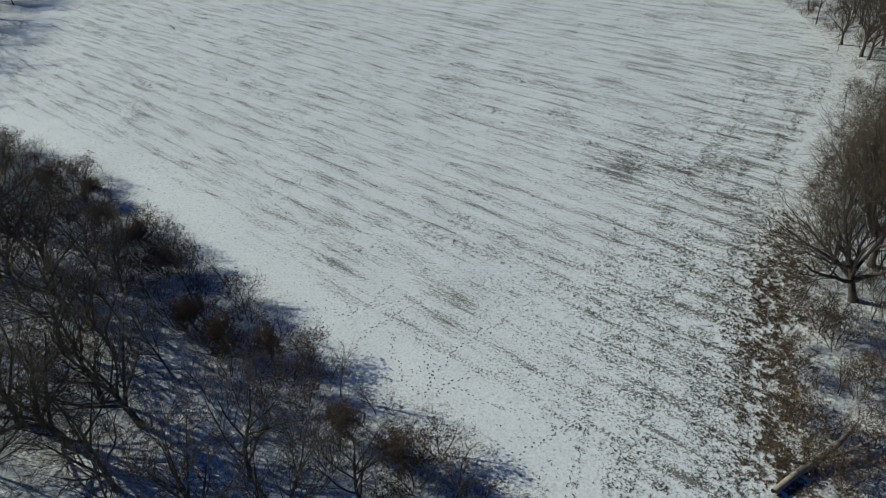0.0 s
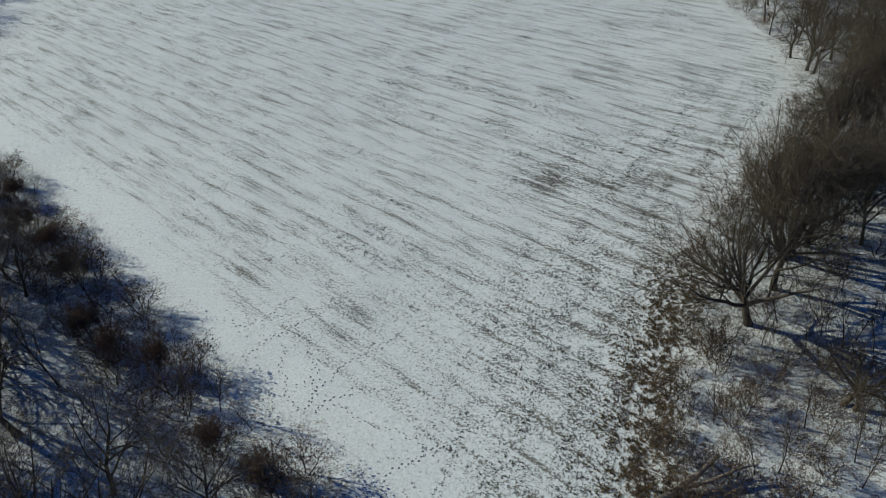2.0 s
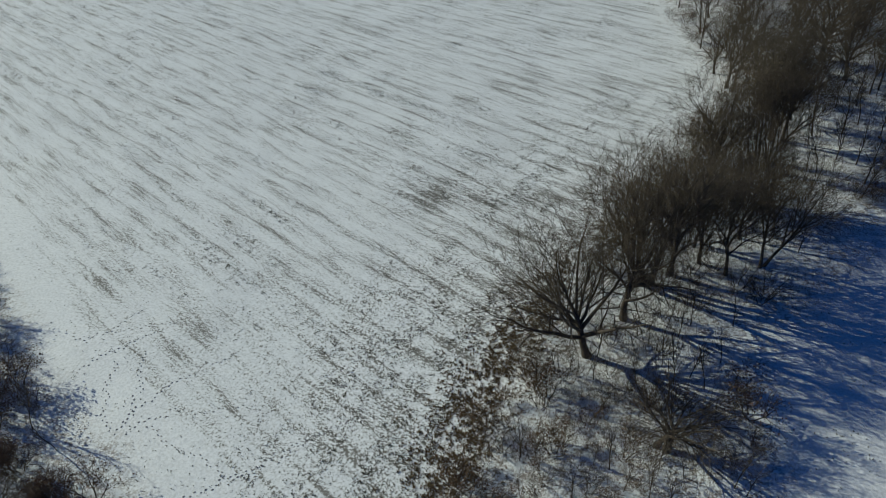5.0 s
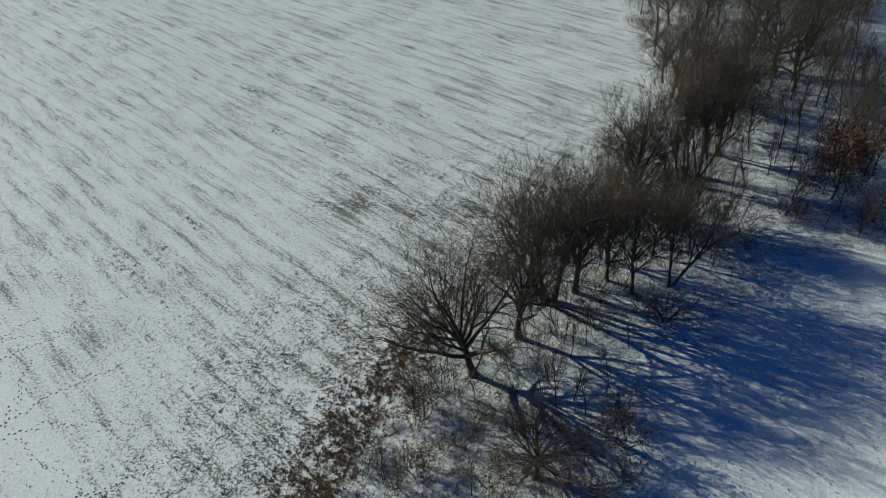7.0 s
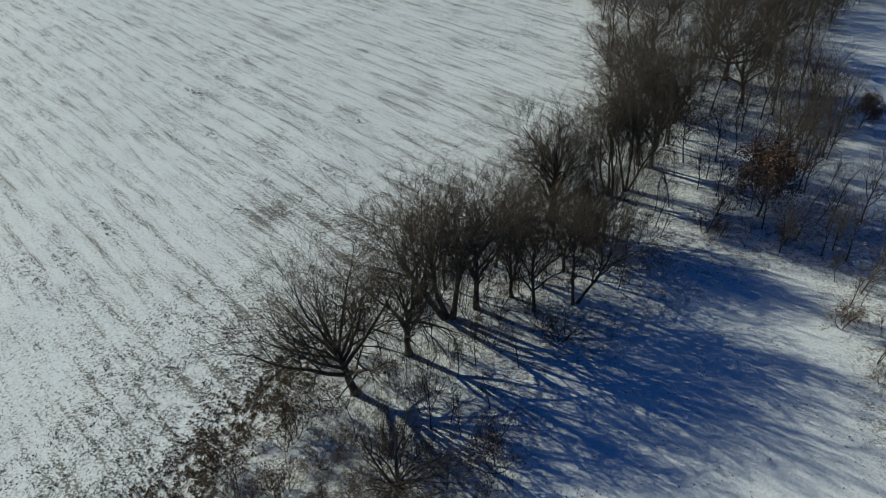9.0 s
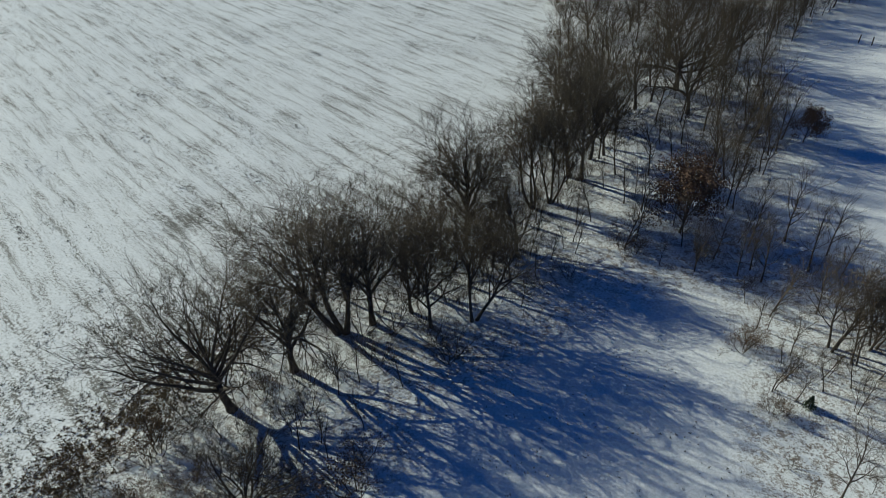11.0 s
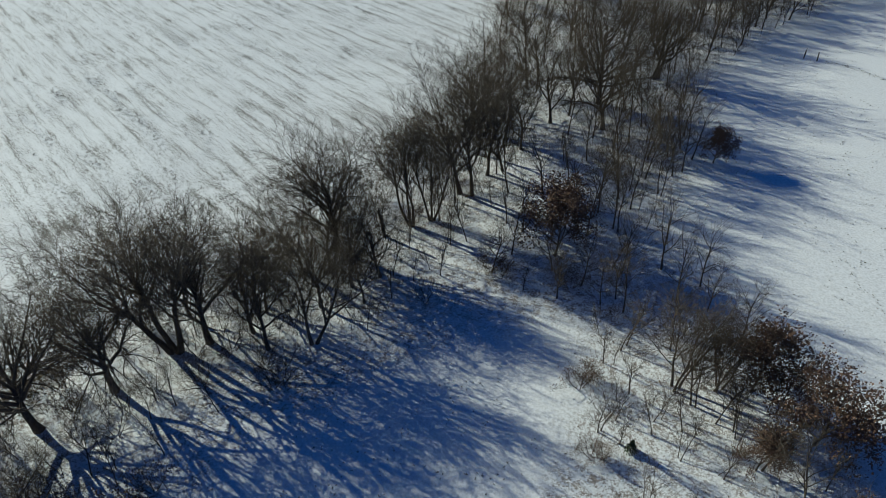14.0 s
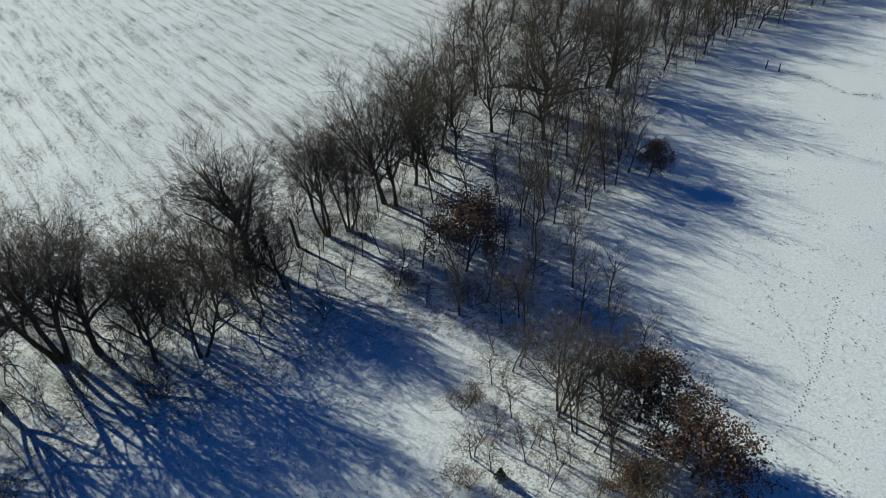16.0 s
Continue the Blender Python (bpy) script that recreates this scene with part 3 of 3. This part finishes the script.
for x, y, s in [(-12.5, 33.0, 0.8), (-8.2, 32.0, 0.7), (-3.5, 33.5, 0.9), (-1.0, 35.5, 0.8), (-9.5, 24.0, 1.0), (-12.0, 20.0, 1.1), (-7.0, 21.5, 0.9), (-2.5, 28.0, 0.8), (-15.5, 24.0, 0.8), (-4.0, 38.0, 0.9), (0.5, 40.0, 0.9), (-5.5, 34.5, 0.7), (-10.5, 28.5, 0.8), (-1.5, 24.0, 0.9)]:
    plant(YOUNG[int(s * 10) % 4], x, y, s, 57 * x, (6 * math.sin(x), 6 * math.cos(y)), group="saplings in the south brush")
for x, y, s in [(3.6, 44.2, 1.2), (3.2, 43.4, 1.0), (1.6, 45.2, 1.1), (4.3, 58.4, 1.3), (3.0, 59.0, 1.2), (5.4, 57.6, 1.0), (-10.0, 30.8, 0.7), (-16.5, 33.0, 0.8), (-15.2, 37.0, 0.8), (-12.8, 41.5, 0.9), (-10.0, 46.0, 0.9), (-6.5, 52.0, 0.9), (-3.0, 58.0, 0.9), (-0.5, 64.0, 0.9), (11.3, 56.4, 0.9), (8.0, 54.0, 0.6)]:
    plant(SHRUB[int(10 * s) % 3], x, y, s, 41 * x, group="shrubs under the tree line")


def in_undergrowth(x, y):
    return 12 < y < 80 and 2.6 < off(x, y, EAST_EDGE) < 13 and off(x, y, GLADE_EDGE) < -0.5 and off(x, y, PASTURE_EDGE) < -1 and x < 30


for x, y in scatter((-22, 30), (12, 86), 1.9, in_undergrowth, 27):
    kind = pick.random()
    if kind < 0.45:
        plant(pick.choice(SHRUB), x, y, pick.uniform(0.35, 0.85), pick.uniform(0, 360), group="shrubs under the tree line")
    elif kind < 0.65:
        plant(pick.choice(RUSSET), x, y, pick.uniform(0.3, 0.7), pick.uniform(0, 360), group="leafy brush by the grass strip")
    else:
        plant(pick.choice(YOUNG), x, y, pick.uniform(0.4, 0.95), pick.uniform(0, 360), (pick.uniform(-9, 9), pick.uniform(-9, 9)), group="saplings under the tree line")

for x, y in scatter((-14, 14), (32, 72), 2.3, lambda x, y: 4.5 < off(x, y, EAST_EDGE) < 14 and off(x, y, GLADE_EDGE) < 1.5, 34):
    proto = pick.choice(SHRUB) if pick.random() < 0.55 else pick.choice(YOUNG)
    plant(proto, x, y, pick.uniform(0.75, 1.2), pick.uniform(0, 360), (pick.uniform(-8, 8), pick.uniform(-8, 8)), group="brush between the oaks")

for x, y in scatter((-19, 1), (12, 33), 2.1, lambda x, y: off(x, y, EAST_EDGE) > 3 and off(x, y, GLADE_EDGE) < -1, 35):
    kind = pick.random()
    plant(pick.choice(RUSSET) if kind < 0.35 else pick.choice(SHRUB) if kind < 0.7 else pick.choice(YOUNG), x, y, pick.uniform(0.45, 0.95), pick.uniform(0, 360), (pick.uniform(-8, 8), pick.uniform(-8, 8)), group="brush at the south end")

# ---- the stand at the pasture's corner ----
for x, y, h, kind, lean in [(34.2, 51.1, 7.8, "s", 10), (35.9, 53.0, 8.0, "s", 14), (28.6, 55.3, 6.0, "y", 8), (31.7, 48.7, 4.6, "y", 8), (33.7, 48.3, 5.0, "y", 12), (36.0, 49.8, 6.0, "s", 12), (37.2, 49.4, 6.4, "s", 14), (40.2, 52.0, 6.5, "s", 8), (27.9, 46.5, 5.6, "y", -3), (28.1, 46.7, 5.2, "y", 4), (27.4, 53.5, 5.0, "y", 0), (29.7, 50.8, 5.5, "y", 3), (29.0, 56.0, 6.0, "y", 2), (29.0, 47.9, 3.6, "y", 4), (33.5, 46.0, 3.2, "y", 8), (32.2, 49.0, 3.4, "y", -6), (37.3, 48.8, 5.0, "y", 10), (39.0, 46.5, 7.5, "s", 14), (34.6, 48.4, 3.0, "y", 6), (26.3, 60.4, 6.5, "s", 0), (22.5, 60.2, 6.0, "s", 0), (27.5, 61.6, 7.0, "s", 0), (24.3, 62.5, 6.5, "s", 3), (36.5, 45.0, 4.2, "y", 12), (41.0, 43.5, 8.0, "s", 8)]:
    if kind == "s":
        plant(SLIM[int(h * 10) % 6], x, y, h / 12, 91 * x, (0, lean), group="young trees of the pasture corner")
    else:
        plant(YOUNG[int(h * 10) % 4], x, y, h / 5, 91 * x, (0, lean), group="saplings of the pasture corner")
for x, y, h, t in [(33.0, 52.4, 9.2, 0), (36.2, 53.4, 7.4, 221)]:
    plant(BUSHY[int(t) % 2], x, y, h / 9, t, (0, 4), group="clump trees of the pasture corner")
for x, y, h, t in [(38.6, 53.8, 7.2, 0), (42.6, 49.9, 7.6, 100), (21.2, 66.2, 8.4, 200), (35.7, 89.2, 4.8, 30), (45.5, 42.0, 5.6, 160), (38.6, 46.4, 4.2, 60)]:
    plant(COPPER[int(t) % 3], x, y, h / 6, t, group="oaks with clinging leaves")
for x, y, s in [(26.0, 50.3, 0.85), (27.6, 44.2, 0.55), (28.6, 44.4, 0.5), (26.3, 51.2, 0.5), (15.7, 62.2, 0.8), (23.4, 61.7, 0.7), (17.0, 61.5, 0.7)]:
    plant(RUSSET[int(s * 100) % 3], x, y, s, 77 * x, group="shrubs by the glade")



def in_corner_stand(x, y):
    return off(x, y, PASTURE_EDGE) < -1.5 and off(x, y, GLADE_EDGE) < -2.0 and x > 25


for x, y in scatter((26, 47), (36, 63), 2.4, in_corner_stand, 28):
    kind = pick.random()
    if kind < 0.55:
        plant(pick.choice(YOUNG), x, y, pick.uniform(0.4, 0.9), pick.uniform(0, 360), (pick.uniform(-9, 9), pick.uniform(0, 14)), group="saplings of the pasture corner")
    elif kind < 0.68:
        plant(pick.choice(SHRUB + RUSSET), x, y, pick.uniform(0.3, 0.6), pick.uniform(0, 360), group="shrubs by the glade")
    elif x > 31:
        plant(pick.choice(SLIM), x, y, pick.uniform(0.45, 0.7), pick.uniform(0, 360), (0, pick.uniform(0, 12)), group="young trees of the pasture corner")

# ---- ground cover ----


def tufts(name, xs, ys, size, tall, mat, label, blades=5, seed=1):
    """Clumps of short leaning blades, joined."""
    rng = np.random.default_rng(seed)
    n = len(xs)
    base = np.stack([xs, ys, rise(xs, ys) - 0.005], -1)[:, None]
    ang = rng.uniform(0, 2 * math.pi, (n, blades))
    out = np.stack([np.cos(ang), np.sin(ang), np.zeros_like(ang)], -1)
    side = np.stack([-np.sin(ang), np.cos(ang), np.zeros_like(ang)], -1)
    s = (size * rng.uniform(0.5, 1.3, (n, blades)))[..., None]
    h = (tall * rng.uniform(0.4, 1.2, (n, blades)))[..., None]
    foot = base + out * s * 0.15
    a, b = foot + side * s * 0.28, foot - side * s * 0.28
    tip = foot + out * s + np.array([0, 0, 1.0]) * h
    verts = np.stack([a, b, tip], 2).reshape(-1, 3)
    faces = np.arange(len(verts)).reshape(-1, 3)
    return tagged(mesh_object(name, verts, faces, mat), label, "plants", kind="stuff")


def stubble_places(count):
    x, y = STUFF.uniform(-150, 8, count), STUFF.uniform(10, 175, count)
    east, west = -off_line(x, y, EAST_EDGE), -off_line(x, y, WEST_EDGE)
    c, s = math.cos(radians(ROW_TURN)), math.sin(radians(ROW_TURN))
    u, v = x * c + y * s, -x * s + y * c
    bend = 1.6 * (lattice(u / 30, v / 30, 2) - 0.5)
    streak = lattice(u / 11, (v + bend) / 1.15, 8) * 0.65 + lattice(u / 3, (v + bend) / 0.9, 9) * 0.35
    turnrow = lattice(y / 7, east / 0.9, 12) * 0.6 + lattice(x / 1.6, y / 1.6, 13) * 0.4
    streak = streak * 0.85 + 0.15 * (0.5 + 0.5 * np.sin((v + bend * 0.6) * 2 * math.pi / ROW_GAP))
    patch = lattice(x / 13, y / 13, 6)
    head = np.clip((15 - east) / 6, 0, 1) * np.clip((95 - y) / 25, 0, 1)
    rows = np.clip((streak - 0.52) * 2.6, 0, 1) * (0.35 + 0.9 * patch) * np.clip((west - 6) / 10, 0.05, 1)
    bare = np.exp(-(((x + 25) / 7) ** 2 + ((y - 57) / 5) ** 2)) * 0.6
    turning = np.clip((turnrow - 0.40) * 2.6, 0, 1) * 1.0
    p = 0.015 + rows * (1 - head) * 0.5 + head * turning * 0.8 + bare * turning
    clump = lattice(x / 0.3, y / 0.3, 14)
    p = p * np.clip((clump - 0.3) * 2.2, 0, 1) * 2.3
    keep = (east > 0.2) & (west > 0) & (STUFF.random(count) < p)
    return x[keep], y[keep]


xs, ys = stubble_places(1900000)
size = STUFF.uniform(0.05, 0.13, len(xs))[:, None]
tufts("crop_stubble", xs, ys, size, 0.07, STRAW, "dark crop stubble poking through thin snow in rows", 3, 2)


def strip_places(count):
    y = STUFF.uniform(8, 62, count)
    x = STUFF.uniform(-26, -2, count)
    d = off_line(x, y, EAST_EDGE)
    width = np.clip(2.3 - (y - 38) / 9, 0.5, 2.3)
    p = np.exp(-((d - 1.0) / width) ** 2) * np.clip(lattice(x / 1.1, y / 1.1, 17) * 1.0 + lattice(x / 0.31, y / 0.31, 37) * 1.5 - 0.75, 0, 1)
    keep = STUFF.random(count) < p * np.clip((50 - y) / 10, 0, 1)
    return x[keep], y[keep]


xs, ys = strip_places(170000)
tufts("grass_strip", xs, ys, STUFF.uniform(0.07, 0.17, len(xs))[:, None], 0.12, DRY_GRASS, "matted tawny dry grass along the field edge", 5, 3)


def litter_places(count):
    x, y = STUFF.uniform(-120, 60, count), STUFF.uniform(5, 135, count)
    p = np.clip(lattice(x / 2.2, y / 2.2, 18) * 1.6 - 0.4, 0, 1) * np.clip(lattice(x / 0.5, y / 0.5, 19) * 2 - 0.5, 0, 1)
    keep = (zone(x, y) == 1) & (STUFF.random(count) < p)
    return x[keep], y[keep]


xs, ys = litter_places(400000)
tufts("leaf_litter", xs, ys, STUFF.uniform(0.04, 0.11, len(xs))[:, None], 0.06, BRUSH_LEAF, "dead leaves and weeds on the wood floor", 4, 4)

x, y = STUFF.uniform(0, 110, 26000), STUFF.uniform(20, 170, 26000)
keep = (zone(x, y) == 2) & (lattice(x / 6, y / 6, 23) * lattice(x / 1.3, y / 1.3, 24) > 0.30)
tufts("weed_stems", x[keep], y[keep], STUFF.uniform(0.05, 0.13, keep.sum())[:, None], 0.10, STRAW, "scattered weed stems standing out of open snow", 4, 5)

k = STUFF.random(130)
xs, ys = 52 + 14 * k + STUFF.normal(0, 0.45, 130), 125.6 - 6.4 * k + 0.8 * np.sin(k * 9) + STUFF.normal(0, 0.45, 130)
tufts("hedge_bank", xs, ys, STUFF.uniform(0.06, 0.16, 130)[:, None], 0.14, STRAW, "low bank of dead grass along the old fence line", 5, 6)

# ---- animal trails in the snow ----
TRAILS = [
    [(-54.1, 29.4), (-52.4, 30.6), (-50.1, 34.0)], [(-51.9, 26.7), (-49.1, 29.4), (-46.4, 33.8)],
    [(-49.4, 27.6), (-47.8, 24.4), (-45.7, 21.0)], [(-47.3, 29.2), (-45.3, 24.6), (-44.8, 21.7)],
    [(-45.3, 21.1), (-43.9, 24.7), (-41.7, 28.5), (-39.5, 30.5)], [(-44.2, 21.2), (-42.0, 23.6), (-37.7, 24.6), (-34.2, 25.1)],
    [(-43.0, 21.8), (-39.5, 20.8), (-36.6, 19.4), (-34.2, 18.9)], [(-37.6, 16.0), (-35.4, 18.6), (-32.2, 21.4), (-29.3, 24.2)],
    [(-52.0, 31.1), (-44.7, 33.1)], [(-34.6, 18.9), (-32.2, 20.9), (-27.0, 26.2)],
    [(48.5, 70.5), (49.7, 67.2), (51.2, 63.0)], [(54.2, 73.3), (50.6, 61.5), (47.2, 52.7)],
]


def build_prints():
    """Hoof prints: shallow dished rings with a pushed-up rim."""
    verts, faces = [], []
    r = random.Random(9)
    for line in TRAILS:
        for (ax, ay), (bx, by) in zip(line, line[1:]):
            n = max(2, int(math.hypot(bx - ax, by - ay) / 0.33))
            for k in range(n):
                f = k / n
                wave = 0.30 * math.sin(f * 5 + ax)
                dx, dy = (bx - ax), (by - ay)
                ln = math.hypot(dx, dy)
                side = (0.09 if k % 2 else -0.09) + wave + r.uniform(-0.04, 0.04)
                cx, cy = ax + dx * f - dy / ln * side, ay + dy * f + dx / ln * side
                z = float(rise(np.array(cx), np.array(cy)))
                base = len(verts)
                long = r.uniform(0.04, 0.06)
                for rad, up in ((1.5, 0.004), (1.0, 0.03), (0.7, 0.006)):
                    for i in range(6):
                        a = i * math.pi / 3
                        px, py = math.cos(a) * long * 1.3 * rad, math.sin(a) * long * 0.8 * rad
                        verts.append((cx + (px * dx - py * dy) / ln, cy + (px * dy + py * dx) / ln, z + up))
                for ring in (0, 6):
                    for i in range(6):
                        j = (i + 1) % 6
                        faces.append((base + ring + i, base + ring + j, base + ring + 6 + j, base + ring + 6 + i))
                faces.append((base + 12, base + 13, base + 14, base + 15))
                faces.append((base + 12, base + 15, base + 16, base + 17))
    return tagged(mesh_object("animal_tracks", verts, faces, TRODDEN), "lines of animal hoof prints crossing the snow", "tracks", kind="stuff")


build_prints()

# ---- fence posts, logs, snag and little conifer ----


def part(name, segs, sides, mat, parent, label="", smooth=True):
    v, f = swept(segs, sides)
    return mesh_object(name, v, f, mat, parent, label, smooth)


def fence_post(x, y, lean):
    root = new("fence_post")
    root.location = (x, y, float(rise(np.array(x), np.array(y))))
    part("post", [(0, 0, -0.1, lean * 0.5, 0, 0.7, 0.10, 0.095), (lean * 0.5, 0, 0.7, lean, 0, 1.35, 0.095, 0.085), (lean, 0, 1.35, lean, 0, 1.39, 0.085, 0.02)], 8, BARK, root)
    return tagged(root, "weathered wooden fence post at the pasture's edge", "fence post", "fence posts")


fence_post(48.9, 126.9, 0.05)
fence_post(50.7, 126.2, -0.06)


def fallen_log():
    root = new("fallen_log")
    root.location = (-18.8, 17.4, float(rise(np.array(-18.8), np.array(17.4))))
    part("trunk", [(-3.0, -2.4, 0.2, -1.4, -1.0, 0.30, 0.22, 0.23), (-1.4, -1.0, 0.30, 0, 0, 0.42, 0.23, 0.24), (0, 0, 0.42, 1.5, 1.2, 0.75, 0.24, 0.19), (1.5, 1.2, 0.75, 2.9, 2.6, 1.1, 0.19, 0.11)], 9, DEAD_WOOD, root)
    part("limb", [(0.1, 0.1, 0.42, 2.2, 0.9, 0.6, 0.18, 0.15), (2.2, 0.9, 0.6, 4.2, 2.0, 0.85, 0.15, 0.10), (4.2, 2.0, 0.85, 5.3, 2.3, 1.0, 0.10, 0.05)], 8, DEAD_WOOD, root)
    part("limb", [(2.2, 0.9, 0.6, 3.2, 0.4, 0.4, 0.10, 0.06), (3.2, 0.4, 0.4, 3.9, 0.2, 0.2, 0.06, 0.03)], 7, DEAD_WOOD, root)
    return tagged(root, "pale bleached forked log fallen in the brush", "log")


fallen_log()


def snag(x, y):
    root = new("dead_snag")
    root.location = (x, y, float(rise(np.array(x), np.array(y))))
    part("trunk", [(0, 0, -0.1, -0.2, 0, 1.6, 0.20, 0.17), (-0.2, 0, 1.6, -0.5, 0.1, 3.0, 0.17, 0.13), (-0.5, 0.1, 3.0, -0.55, 0.1, 3.3, 0.13, 0.05)], 8, BARK, root)
    part("stub", [(-0.4, 0.05, 2.6, -0.9, 0.2, 3.1, 0.06, 0.03)], 6, BARK, root)
    return tagged(root, "broken dead tree trunk with a splintered top", "snag")


snag(4.3, 64.4)


def conifer(x, y, h):
    root = new("small_conifer")
    root.location = (x, y, float(rise(np.array(x), np.array(y))))
    part("trunk", [(0, 0, -0.05, 0, 0, h, 0.035, 0.005)], 6, BARK, root)
    rng = np.random.default_rng(4)
    t = rng.random(900) ** 1.4
    a = rng.uniform(0, 6.28, 900)
    r = (1 - t) * 0.5 * rng.uniform(0.4, 1.0, 900) * h / 1.2
    v, f = leaves(np.stack([np.cos(a) * r, np.sin(a) * r, 0.1 + t * (h - 0.1)], -1), 0.10, rng, 0.1)
    tagged(mesh_object("needles", v, f, NEEDLE, root), kind="stuff")
    return tagged(root, "knee-high dark evergreen seedling in snow", "conifer")


conifer(30.3, 45.5, 1.25)
